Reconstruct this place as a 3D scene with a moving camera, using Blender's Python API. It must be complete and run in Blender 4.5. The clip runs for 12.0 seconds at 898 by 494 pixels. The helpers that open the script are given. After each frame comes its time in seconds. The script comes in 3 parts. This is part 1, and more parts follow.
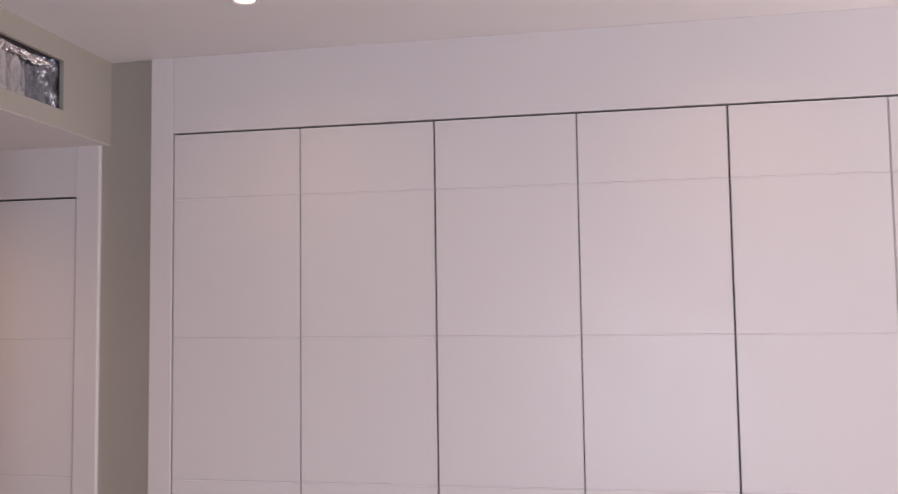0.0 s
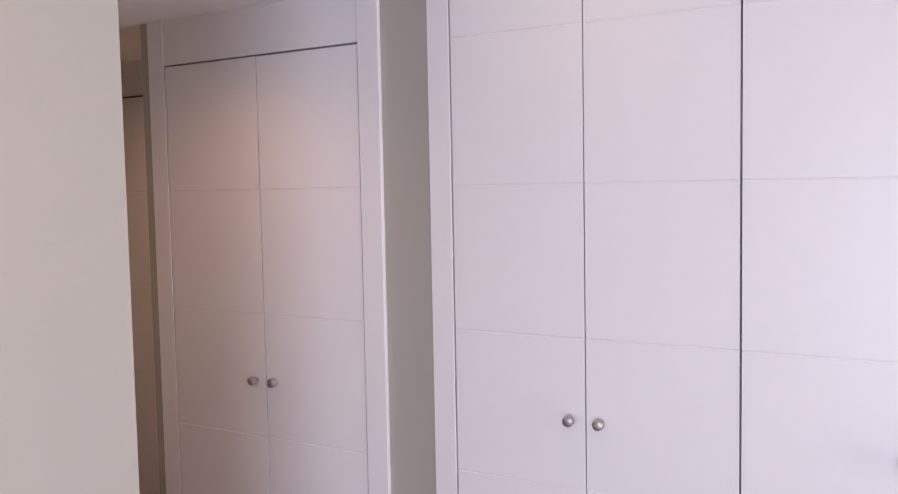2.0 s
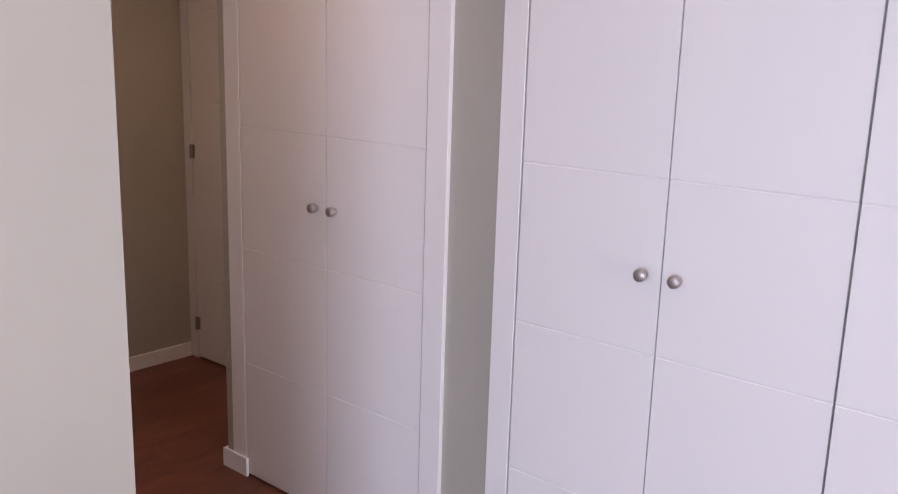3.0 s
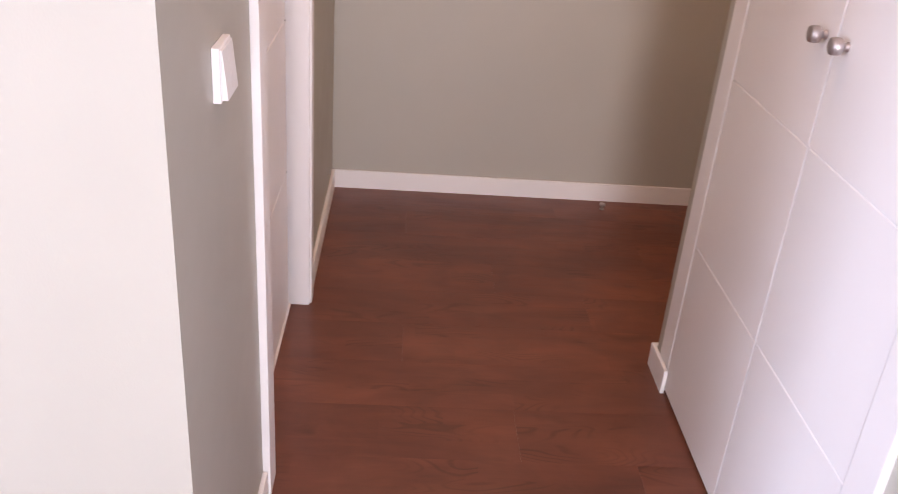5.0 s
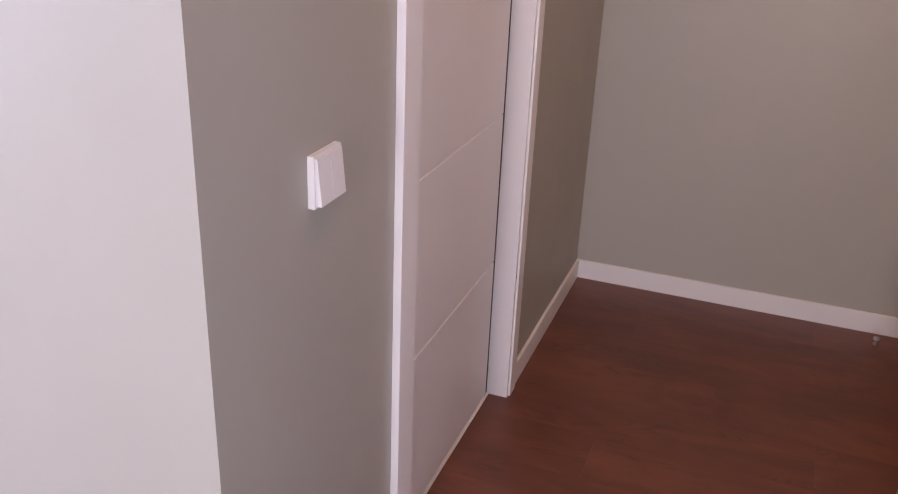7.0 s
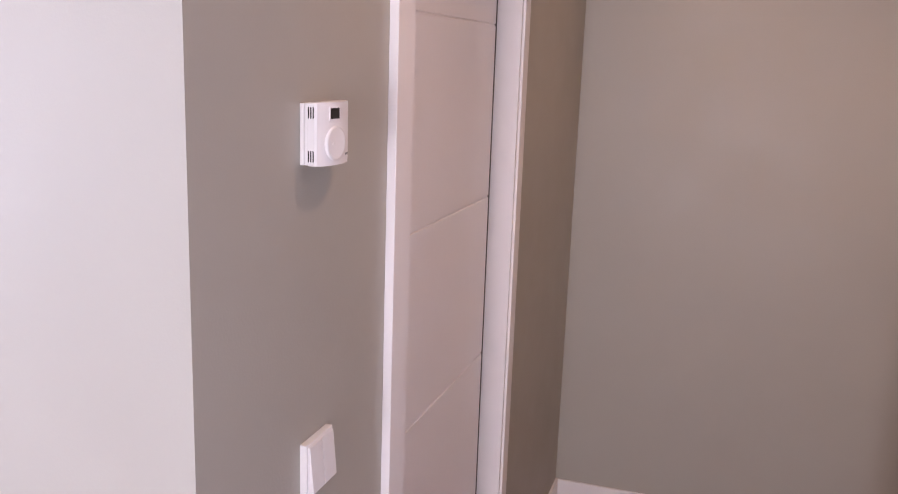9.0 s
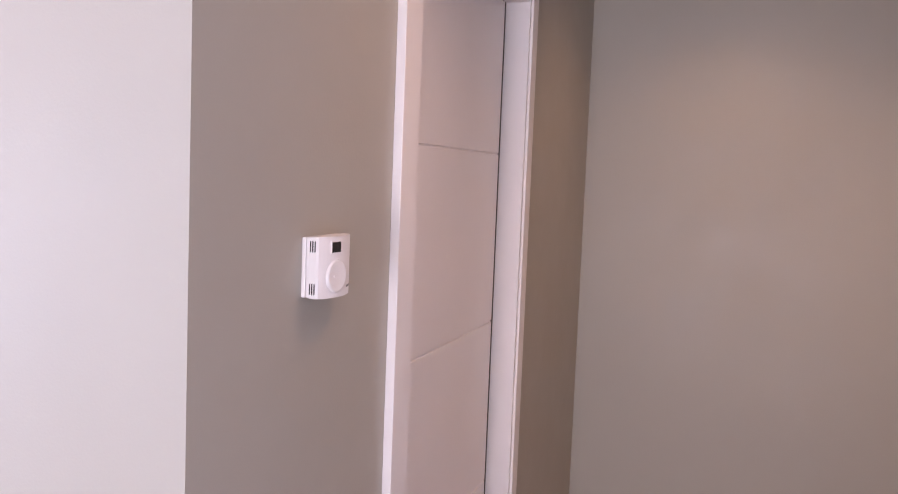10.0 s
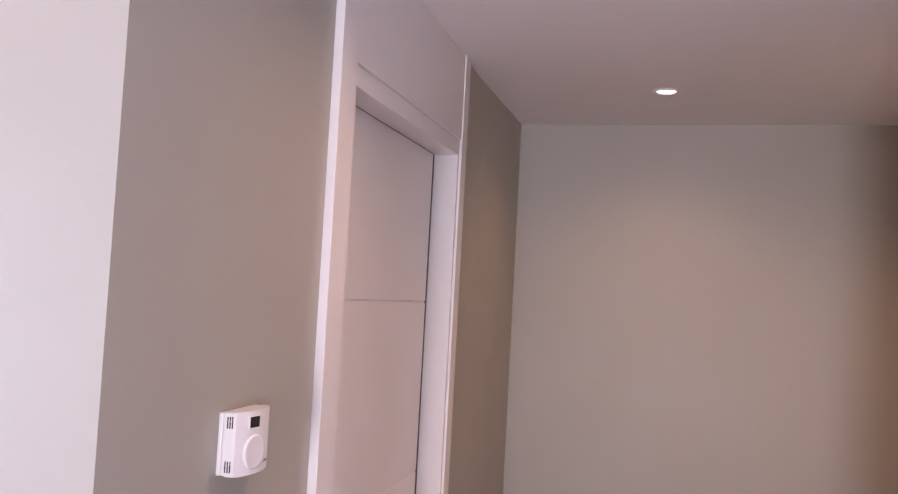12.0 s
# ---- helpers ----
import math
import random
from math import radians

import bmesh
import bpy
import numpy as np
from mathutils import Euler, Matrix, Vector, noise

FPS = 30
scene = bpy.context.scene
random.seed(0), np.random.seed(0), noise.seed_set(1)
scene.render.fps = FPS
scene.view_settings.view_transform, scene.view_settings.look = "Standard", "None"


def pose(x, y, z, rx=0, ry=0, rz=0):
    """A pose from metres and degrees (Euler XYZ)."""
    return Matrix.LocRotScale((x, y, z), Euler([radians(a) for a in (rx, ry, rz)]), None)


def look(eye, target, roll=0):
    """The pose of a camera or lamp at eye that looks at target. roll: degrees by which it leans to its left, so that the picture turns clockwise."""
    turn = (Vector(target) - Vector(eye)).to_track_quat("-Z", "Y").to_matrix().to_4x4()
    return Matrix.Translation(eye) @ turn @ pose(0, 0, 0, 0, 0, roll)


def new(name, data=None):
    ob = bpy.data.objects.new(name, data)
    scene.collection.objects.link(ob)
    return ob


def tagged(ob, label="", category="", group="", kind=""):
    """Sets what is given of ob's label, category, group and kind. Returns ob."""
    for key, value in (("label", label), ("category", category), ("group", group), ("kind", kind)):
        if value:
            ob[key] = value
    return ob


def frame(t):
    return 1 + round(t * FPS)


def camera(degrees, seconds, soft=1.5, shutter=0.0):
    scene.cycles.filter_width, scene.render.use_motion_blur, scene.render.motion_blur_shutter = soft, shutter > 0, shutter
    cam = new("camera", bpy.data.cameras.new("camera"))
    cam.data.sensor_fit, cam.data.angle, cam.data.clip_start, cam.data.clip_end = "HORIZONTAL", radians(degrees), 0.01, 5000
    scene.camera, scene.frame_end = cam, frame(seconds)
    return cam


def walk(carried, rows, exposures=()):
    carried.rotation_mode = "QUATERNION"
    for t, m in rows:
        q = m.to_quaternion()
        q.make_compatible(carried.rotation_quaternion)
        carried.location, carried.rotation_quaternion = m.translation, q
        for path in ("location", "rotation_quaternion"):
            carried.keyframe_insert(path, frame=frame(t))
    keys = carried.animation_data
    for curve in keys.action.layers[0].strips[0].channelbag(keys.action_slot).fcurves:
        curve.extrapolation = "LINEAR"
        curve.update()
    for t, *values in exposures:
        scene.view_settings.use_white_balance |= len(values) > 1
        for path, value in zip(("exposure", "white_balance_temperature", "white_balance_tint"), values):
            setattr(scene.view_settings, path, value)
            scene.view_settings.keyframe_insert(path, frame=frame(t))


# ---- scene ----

# ---------------------------------------------------------------- camera
cam = camera(53.8, 12.0, soft=1.0, shutter=0.2)
PATH = [
    (0, (1.481, -2.428, 1.737), (1.11, -0.468, 1.876), -0.8),
    (0.5, (1.516, -2.294, 1.731), (0.831, -0.421, 1.883), -0.3),
    (1, (1.503, -2.224, 1.713), (0.592, -0.448, 1.837), -0.2),
    (1.5, (1.487, -2.206, 1.692), (0.497, -0.469, 1.701), -0.8),
    (2, (1.465, -2.166, 1.659), (0.442, -0.453, 1.522), -1.1),
    (2.5, (1.465, -2.037, 1.585), (0.364, -0.391, 1.304), -0.3),
    (2.7, (1.49, -1.941, 1.555), (0.32, -0.356, 1.212), 0.4),
    (4.3, (1.142, -1.054, 1.39), (-0.494, -0.252, 0.565), 5.1),
    (4.5, (1.094, -0.94, 1.392), (-0.616, -0.346, 0.541), 4.75),
    (4.6, (1.066, -0.889, 1.382), (-0.67, -0.385, 0.526), 4.65),
    (4.9, (0.944, -0.762, 1.352), (-0.836, -0.553, 0.46), 4.6),
    (5, (0.911, -0.717, 1.345), (-0.869, -0.597, 0.441), 4.6),
    (5.2, (0.83, -0.63, 1.318), (-0.94, -0.674, 0.386), 5.1),
    (5.5, (0.75, -0.551, 1.301), (-0.932, -0.892, 0.275), 5.15),
    (6, (0.72, -0.439, 1.327), (-0.87, -1.054, 0.282), 4.0),
    (6.5, (0.74, -0.414, 1.375), (-0.911, -1.044, 0.437), 2.7),
    (7, (0.748, -0.408, 1.405), (-0.973, -1.028, 0.596), 2.4),
    (7.5, (0.763, -0.404, 1.43), (-1.003, -1.023, 0.725), 2.1),
    (7.7, (0.763, -0.413, 1.445), (-1.023, -1.033, 0.791), 2.0),
    (9.3, (0.763, -0.438, 1.564), (-1.101, -1.074, 1.216), 2.1),
    (9.5, (0.764, -0.423, 1.565), (-1.102, -1.083, 1.275), 2.2),
    (10, (0.768, -0.424, 1.58), (-1.112, -1.07, 1.417), 2.25),
    (10.5, (0.771, -0.42, 1.617), (-1.121, -1.06, 1.504), 2.1),
    (11, (0.767, -0.42, 1.633), (-1.129, -1.056, 1.612), 2.4),
    (11.5, (0.772, -0.422, 1.651), (-1.13, -1.037, 1.711), 3.0),
    (12, (0.768, -0.419, 1.656), (-1.163, -0.929, 1.761), 3.1),
]
EXPOSURES = [(0.0, -0.74, 8350, 26), (1.0, -0.08, 7950, 23), (2.7, -0.11, 7250, 21), (4.3, 0.70, 7300, 21), (5.0, 0.91, 7250, 21),
             (5.5, 0.53, 7150, 25), (6.5, 0.49, 7150, 24), (7.0, 0.31, 7000, 25), (7.5, 0.50, 7000, 24), (9.3, 0.40, 7000, 26), (12.0, 0.40, 6950, 27)]
walk(cam, [(t, look(eye, target, roll)) for t, eye, target, roll in PATH], EXPOSURES)

# ---------------------------------------------------------------- plan, in metres
# Wardrobe fronts lie on y = 0, the bedroom's wall with the passage on x = 0.
H_ROOM = 2.505        # bedroom ceiling
H_PASS = 2.25         # lowered ceiling of the passage
Y_SIDE = -0.970       # side wall of the passage, with switch and sliding door
X_END = -2.203        # end wall of the passage
Y_STRIP = 0.014       # painted wall between the two wardrobes
Y_DOOR2 = 0.60        # wall with the hinged door
X_NOOK = -1.082       # end of the small wardrobe's box
X_WIN = 4.50          # window wall
Y_BACK = -4.60        # wall behind
DOWNLIGHTS_PASS = [(-0.512, -0.505), (-1.728, -0.479), (-1.33, 0.34)]
# The pair at y = -1.80 is unseen, added mainly to brighten the west wall.
DOWNLIGHTS_ROOM_AND_FILL = [(0.598, -0.425), (1.80, -0.425), (0.598, -1.80), (1.80, -1.80)]

# ---------------------------------------------------------------- light
world = bpy.data.worlds.new("world")
scene.world = world
world.use_nodes = True
wn = world.node_tree
sky = wn.nodes.new("ShaderNodeTexSky")
sky.sky_type = "NISHITA"
sky.sun_disc = False
sky.sun_elevation, sky.sun_rotation = radians(38), radians(250)
wn.nodes["Background"].inputs["Strength"].default_value = 0.10
wn.links.new(sky.outputs[0], wn.nodes["Background"].inputs["Color"])


def area_lamp(name, m, sx, sy, power, colour):
    d = bpy.data.lights.new(name, "AREA")
    d.shape, d.size, d.size_y, d.energy, d.color = "RECTANGLE", sx, sy, power, colour
    ob = new(name, d)
    ob.matrix_world = m
    return ob


def spot_lamp(name, x, y, z, power, colour, cone):
    d = bpy.data.lights.new(name, "SPOT")
    d.energy, d.color, d.spot_size, d.spot_blend, d.shadow_soft_size = power, colour, radians(cone), 1.0, 0.032
    ob = new(name, d)
    ob.matrix_world = pose(x, y, z)
    return ob


WIN_Z0, WIN_Z1 = 0.05, 2.15
WIN_Y0, WIN_Y1 = -1.05, -0.10       # window in the wall facing the passage
WIN_X0, WIN_X1 = 1.00, 2.90         # unseen window added to light the wardrobes, in the wall facing them
WARM = (1.0, 0.67, 0.45)
AMBER = (1.0, 0.63, 0.39)
yc, xc, zc = (WIN_Y0 + WIN_Y1) / 2, (WIN_X0 + WIN_X1) / 2, (WIN_Z0 + WIN_Z1) / 2
area_lamp("window_or_fill_light", look((X_WIN + 0.05, yc, zc), (X_WIN - 3, yc, zc + 2.2)), WIN_Y1 - WIN_Y0 - 0.1, WIN_Z1 - WIN_Z0 - 0.1, 105, (0.84, 0.88, 1.0))
# added bluish fill for the wardrobes, set in the unseen back opening
area_lamp("window_or_fill_light", look((xc, Y_BACK - 0.05, zc), (xc, Y_BACK + 3, zc - 2.3)), WIN_X1 - WIN_X0 - 0.1, WIN_Z1 - WIN_Z0 - 0.1, 172, (0.57, 0.72, 1.0))
for (lx, ly), watt in zip(DOWNLIGHTS_PASS, (13, 9, 16)):
    spot_lamp("passage_lamp", lx, ly, H_PASS - 0.010, watt, AMBER, 150)
for (lx, ly), watt in zip(DOWNLIGHTS_ROOM_AND_FILL, (5.5, 5, 17, 5)):
    spot_lamp("room_or_fill_lamp", lx, ly, H_ROOM - 0.010, watt, WARM, 158)


# ---------------------------------------------------------------- materials
def material(name, colour, rough, metal=0.0):
    m = bpy.data.materials.new(name)
    m.use_nodes = True
    b = m.node_tree.nodes["Principled BSDF"]
    b.inputs["Base Color"].default_value = (*colour, 1)
    b.inputs["Roughness"].default_value = rough
    b.inputs["Metallic"].default_value = metal
    return m, m.node_tree, b


def noise_node(nt, scale, detail=4.0, rough=0.55, coord="Object", stretch=None):
    tc = nt.nodes.new("ShaderNodeTexCoord")
    n = nt.nodes.new("ShaderNodeTexNoise")
    n.inputs["Scale"].default_value, n.inputs["Detail"].default_value, n.inputs["Roughness"].default_value = scale, detail, rough
    if stretch:
        mp = nt.nodes.new("ShaderNodeMapping")
        mp.inputs["Scale"].default_value = stretch
        nt.links.new(tc.outputs[coord], mp.inputs["Vector"])
        nt.links.new(mp.outputs[0], n.inputs["Vector"])
    else:
        nt.links.new(tc.outputs[coord], n.inputs["Vector"])
    return n


def ramp(nt, src, stops):
    r = nt.nodes.new("ShaderNodeValToRGB")
    while len(r.color_ramp.elements) < len(stops):
        r.color_ramp.elements.new(0.5)
    for e, (p, c) in zip(r.color_ramp.elements, stops):
        e.position, e.color = p, (*c, 1)
    nt.links.new(src, r.inputs["Fac"])
    return r


def map_range(nt, src, lo, hi, a=0.3, b=0.7):
    r = nt.nodes.new("ShaderNodeMapRange")
    for k, v in (("From Min", a), ("From Max", b), ("To Min", lo), ("To Max", hi)):
        r.inputs[k].default_value = v
    nt.links.new(src, r.inputs["Value"])
    return r


def bump(nt, b, src, strength, distance):
    n = nt.nodes.new("ShaderNodeBump")
    n.inputs["Strength"].default_value, n.inputs["Distance"].default_value = strength, distance
    nt.links.new(src, n.inputs["Height"])
    nt.links.new(n.outputs[0], b.inputs["Normal"])


def painted(name, colour, rough, spread=0.04, relief=0.25, grain=260.0):
    """Rolled or sprayed paint: broad faint tone, fine relief."""
    m, nt, b = material(name, colour, rough)
    broad = noise_node(nt, 1.7, 5.0)
    lo = tuple(c * (1 - spread) for c in colour)
    hi = tuple(min(1, c * (1 + spread)) for c in colour)
    nt.links.new(ramp(nt, broad.outputs["Fac"], [(0.3, lo), (0.7, hi)]).outputs[0], b.inputs["Base Color"])
    fine = noise_node(nt, grain, 3.0)
    mid = noise_node(nt, 7.0, 4.0)
    nt.links.new(map_range(nt, mid.outputs["Fac"], rough - 0.05, rough + 0.06).outputs[0], b.inputs["Roughness"])
    bump(nt, b, fine.outputs["Fac"], relief, 0.0006)
    return m


WALL = painted("taupe_wall_paint", (0.415, 0.399, 0.350), 0.47, 0.03, 0.35, 240)
CEIL = painted("white_ceiling_paint", (0.84, 0.83, 0.83), 0.75, 0.02, 0.3, 200)
LACQUER = painted("white_lacquer", (0.79, 0.775, 0.775), 0.36, 0.015, 0.10, 90)
TRIM = painted("white_trim_paint", (0.80, 0.785, 0.78), 0.40, 0.02, 0.10, 120)
PLASTIC = painted("white_plastic", (0.80, 0.79, 0.785), 0.32, 0.015, 0.05, 400)
DARK = material("dark_gap", (0.02, 0.018, 0.018), 0.8)[0]
# near-black brown: the shade seen through door gaps, put into the board's colour
GAP_BOARD = painted("gap_shade_board", (0.055, 0.042, 0.038), 0.7, 0.05, 0.2, 80)
SLOT = material("slot_black", (0.012, 0.012, 0.013), 0.6)[0]
SCREEN = material("dark_screen", (0.02, 0.022, 0.022), 0.15)[0]
# near-black, painted shade for the gaps around the sliding leaf
GAP_STRIP = material("gap_shade_strip", (0.05, 0.045, 0.048), 0.7)[0]
MARK = material("grey_print", (0.16, 0.16, 0.17), 0.5)[0]


def brushed(name, colour, rough):
    m, nt, b = material(name, colour, rough, 1.0)
    n = noise_node(nt, 60, 4, 0.6, "Object", (1, 14, 1))
    nt.links.new(map_range(nt, n.outputs["Fac"], rough - 0.08, rough + 0.12).outputs[0], b.inputs["Roughness"])
    bump(nt, b, n.outputs["Fac"], 0.15, 0.0003)
    return m


NICKEL = brushed("brushed_nickel", (0.50, 0.46, 0.46), 0.42)
STEEL = brushed("dull_steel", (0.34, 0.31, 0.29), 0.42)


def foil_material():
    m, nt, b = material("aluminium_foil", (0.90, 0.89, 0.90), 0.17, 1.0)
    n = noise_node(nt, 38, 6, 0.65)
    bump(nt, b, n.outputs["Fac"], 0.5, 0.008)
    return m


FOIL = foil_material()
# the same foil in a darker bluish colour, for its shaded right part
FOIL_SHADED = brushed("shaded_foil", (0.24, 0.26, 0.30), 0.24)
FLAP = painted("black_duct_board", (0.030, 0.026, 0.029), 0.45, 0.3, 0.6, 50)
INSUL = painted("charcoal_duct_board", (0.075, 0.066, 0.072), 0.42, 0.25, 0.6, 60)


def laminate():
    """Dark red-brown wood laminate, grain along each plank."""
    m, nt, b = material("red_brown_laminate", (0.12, 0.04, 0.026), 0.36)
    tc = nt.nodes.new("ShaderNodeTexCoord")
    info = nt.nodes.new("ShaderNodeObjectInfo")
    shift = nt.nodes.new("ShaderNodeVectorMath")
    shift.operation = "MULTIPLY_ADD"
    shift.inputs[1].default_value = (17.0, 41.0, 5.0)
    nt.links.new(tc.outputs["Object"], shift.inputs[2])

    def calc(op, a, c):
        n = nt.nodes.new("ShaderNodeMath")
        n.operation = op
        for k, v in enumerate((a, c)):
            if isinstance(v, (int, float)):
                n.inputs[k].default_value = v
            else:
                nt.links.new(v, n.inputs[k])
        return n.outputs[0]

    # each plank carries three rows of printed staves, about 64 mm by 0.42 m
    split = nt.nodes.new("ShaderNodeSeparateXYZ")
    nt.links.new(tc.outputs["Object"], split.inputs[0])
    strip = calc("FLOOR", calc("DIVIDE", calc("ADD", split.outputs["X"], 0.096), 0.064), 0.0)
    along = calc("ADD", calc("DIVIDE", split.outputs["Y"], 0.42), calc("ADD", calc("MULTIPLY", strip, 0.37), calc("MULTIPLY", info.outputs["Random"], 7.0)))
    join = nt.nodes.new("ShaderNodeCombineXYZ")
    nt.links.new(strip, join.inputs[0])
    nt.links.new(calc("FLOOR", along, 0.0), join.inputs[1])
    nt.links.new(info.outputs["Random"], join.inputs[2])
    stave = nt.nodes.new("ShaderNodeTexWhiteNoise")
    nt.links.new(join.outputs[0], stave.inputs["Vector"])
    nt.links.new(info.outputs["Random"], shift.inputs[0])
    figure = nt.nodes.new("ShaderNodeVectorMath")
    figure.operation = "MULTIPLY_ADD"
    figure.inputs[1].default_value = (23.0, 31.0, 5.0)
    nt.links.new(stave.outputs["Value"], figure.inputs[0])
    nt.links.new(tc.outputs["Object"], figure.inputs[2])

    def grain(sx, sy, scale, detail, rough, distort=0.0, place=shift):
        mp = nt.nodes.new("ShaderNodeMapping")
        mp.inputs["Scale"].default_value = (sx, sy, 1)
        nt.links.new(place.outputs[0], mp.inputs["Vector"])
        n = nt.nodes.new("ShaderNodeTexNoise")
        n.inputs["Scale"].default_value, n.inputs["Detail"].default_value, n.inputs["Roughness"].default_value = scale, detail, rough
        n.inputs["Distortion"].default_value = distort
        nt.links.new(mp.outputs[0], n.inputs["Vector"])
        return n.outputs["Fac"]

    broad = grain(1.0, 0.26, 8, 4, 0.55, 0.7)
    veins = grain(1.0, 0.10, 55, 6, 0.65, 1.2)
    knots = grain(1.0, 0.45, 13, 2, 0.4, 0.4)
    blotch = grain(1.0, 0.62, 6.5, 5, 0.6, 0.9)
    base = ramp(nt, broad, [(0.24, (0.104, 0.034, 0.023)), (0.48, (0.144, 0.047, 0.029)), (0.62, (0.172, 0.057, 0.034)), (0.78, (0.205, 0.070, 0.041))])
    vein = ramp(nt, veins, [(0.30, (0.88, 0.87, 0.86)), (0.55, (1.0, 1.0, 1.0)), (0.8, (1.05, 1.05, 1.05))])
    cloud = ramp(nt, blotch, [(0.30, (0.85, 0.83, 0.83)), (0.50, (1.0, 1.0, 1.0)), (0.72, (1.11, 1.10, 1.08))])
    knot = ramp(nt, knots, [(0.22, (0.66, 0.62, 0.62)), (0.33, (1.0, 1.0, 1.0))])
    # cathedral rings: contour lines of a long soft field, in scattered patches
    field = grain(1.0, 0.26, 9, 1.6, 0.4, 0.3, figure)
    many = nt.nodes.new("ShaderNodeMath")
    many.operation = "MULTIPLY"
    many.inputs[1].default_value = 130.0
    nt.links.new(field, many.inputs[0])
    wave = nt.nodes.new("ShaderNodeMath")
    wave.operation = "SINE"
    nt.links.new(many.outputs[0], wave.inputs[0])
    line = map_range(nt, wave.outputs[0], 0.0, 0.28, 0.2, 1.0)
    patch = map_range(nt, grain(1.0, 0.5, 6, 1, 0.4, 0.0, figure), 0.0, 1.0, 0.54, 0.66)
    ring = nt.nodes.new("ShaderNodeMath")
    ring.operation = "MULTIPLY"
    nt.links.new(line.outputs[0], ring.inputs[0])
    nt.links.new(patch.outputs[0], ring.inputs[1])
    rest = nt.nodes.new("ShaderNodeMath")
    rest.operation = "SUBTRACT"
    rest.inputs[0].default_value = 1.0
    nt.links.new(ring.outputs[0], rest.inputs[1])
    tone = map_range(nt, stave.outputs["Value"], 0.945, 1.055, 0.0, 1.0)

    def times(a, c):
        mx = nt.nodes.new("ShaderNodeMix")
        mx.data_type, mx.blend_type = "RGBA", "MULTIPLY"
        mx.inputs["Factor"].default_value = 1.0
        nt.links.new(a, mx.inputs[6])
        nt.links.new(c, mx.inputs[7])
        return mx.outputs[2]

    nt.links.new(times(times(times(times(base.outputs[0], cloud.outputs[0]), vein.outputs[0]), knot.outputs[0]), times(tone.outputs[0], rest.outputs[0])), b.inputs["Base Color"])
    nt.links.new(map_range(nt, veins, 0.30, 0.46).outputs[0], b.inputs["Roughness"])
    bump(nt, b, veins, 0.12, 0.0008)
    return m


WOOD = laminate()


def glowing(name, colour, strength):
    m = bpy.data.materials.new(name)
    m.use_nodes = True
    nt = m.node_tree
    nt.nodes.remove(nt.nodes["Principled BSDF"])
    e = nt.nodes.new("ShaderNodeEmission")
    e.inputs["Color"].default_value, e.inputs["Strength"].default_value = (*colour, 1), strength
    nt.links.new(e.outputs[0], nt.nodes["Material Output"].inputs["Surface"])
    return m


BULB = glowing("downlight_diffuser_glow", (1.0, 0.84, 0.76), 5.0)


# ---------------------------------------------------------------- mesh helpers
def box(bm, x0, x1, y0, y1, z0, z1):
    vs = [bm.verts.new(p) for p in ((x0, y0, z0), (x1, y0, z0), (x1, y1, z0), (x0, y1, z0), (x0, y0, z1), (x1, y0, z1), (x1, y1, z1), (x0, y1, z1))]
    for f in ((3, 2, 1, 0), (4, 5, 6, 7), (0, 1, 5, 4), (1, 2, 6, 5), (2, 3, 7, 6), (3, 0, 4, 7)):
        bm.faces.new([vs[i] for i in f])
    return vs


def bevelled(bm, width, segments=2):
    bmesh.ops.bevel(bm, geom=bm.edges[:], offset=width, segments=segments, affect="EDGES", profile=0.5, clamp_overlap=True)
    return bm


def one_box(x0, x1, y0, y1, z0, z1, bev=0.0, segments=2):
    bm = bmesh.new()
    box(bm, x0, x1, y0, y1, z0, z1)
    return bevelled(bm, bev, segments) if bev else bm


def mesh_from(name, bm, mat, smooth=False):
    bmesh.ops.recalc_face_normals(bm, faces=bm.faces[:])
    me = bpy.data.meshes.new(name)
    bm.to_mesh(me)
    bm.free()
    me.materials.append(mat)
    if smooth:
        for p in me.polygons:
            p.use_smooth = True
    return me


def part(name, bm, mat, parent, label="", smooth=False):
    ob = new(name, mesh_from(name, bm, mat, smooth))
    ob.parent = parent
    return tagged(ob, label)


def structure(name, bm, mat, label, category):
    return tagged(new(name, mesh_from(name, bm, mat)), label, category, kind="structure")


def extrude_x(profile, x0, x1):
    """A profile of (y, z) points drawn out along x."""
    bm = bmesh.new()
    a = [bm.verts.new((x0, y, z)) for y, z in profile]
    c = [bm.verts.new((x1, y, z)) for y, z in profile]
    n = len(profile)
    for i in range(n):
        bm.faces.new((a[i], a[(i + 1) % n], c[(i + 1) % n], c[i]))
    bm.faces.new(a[::-1])
    bm.faces.new(c)
    return bm


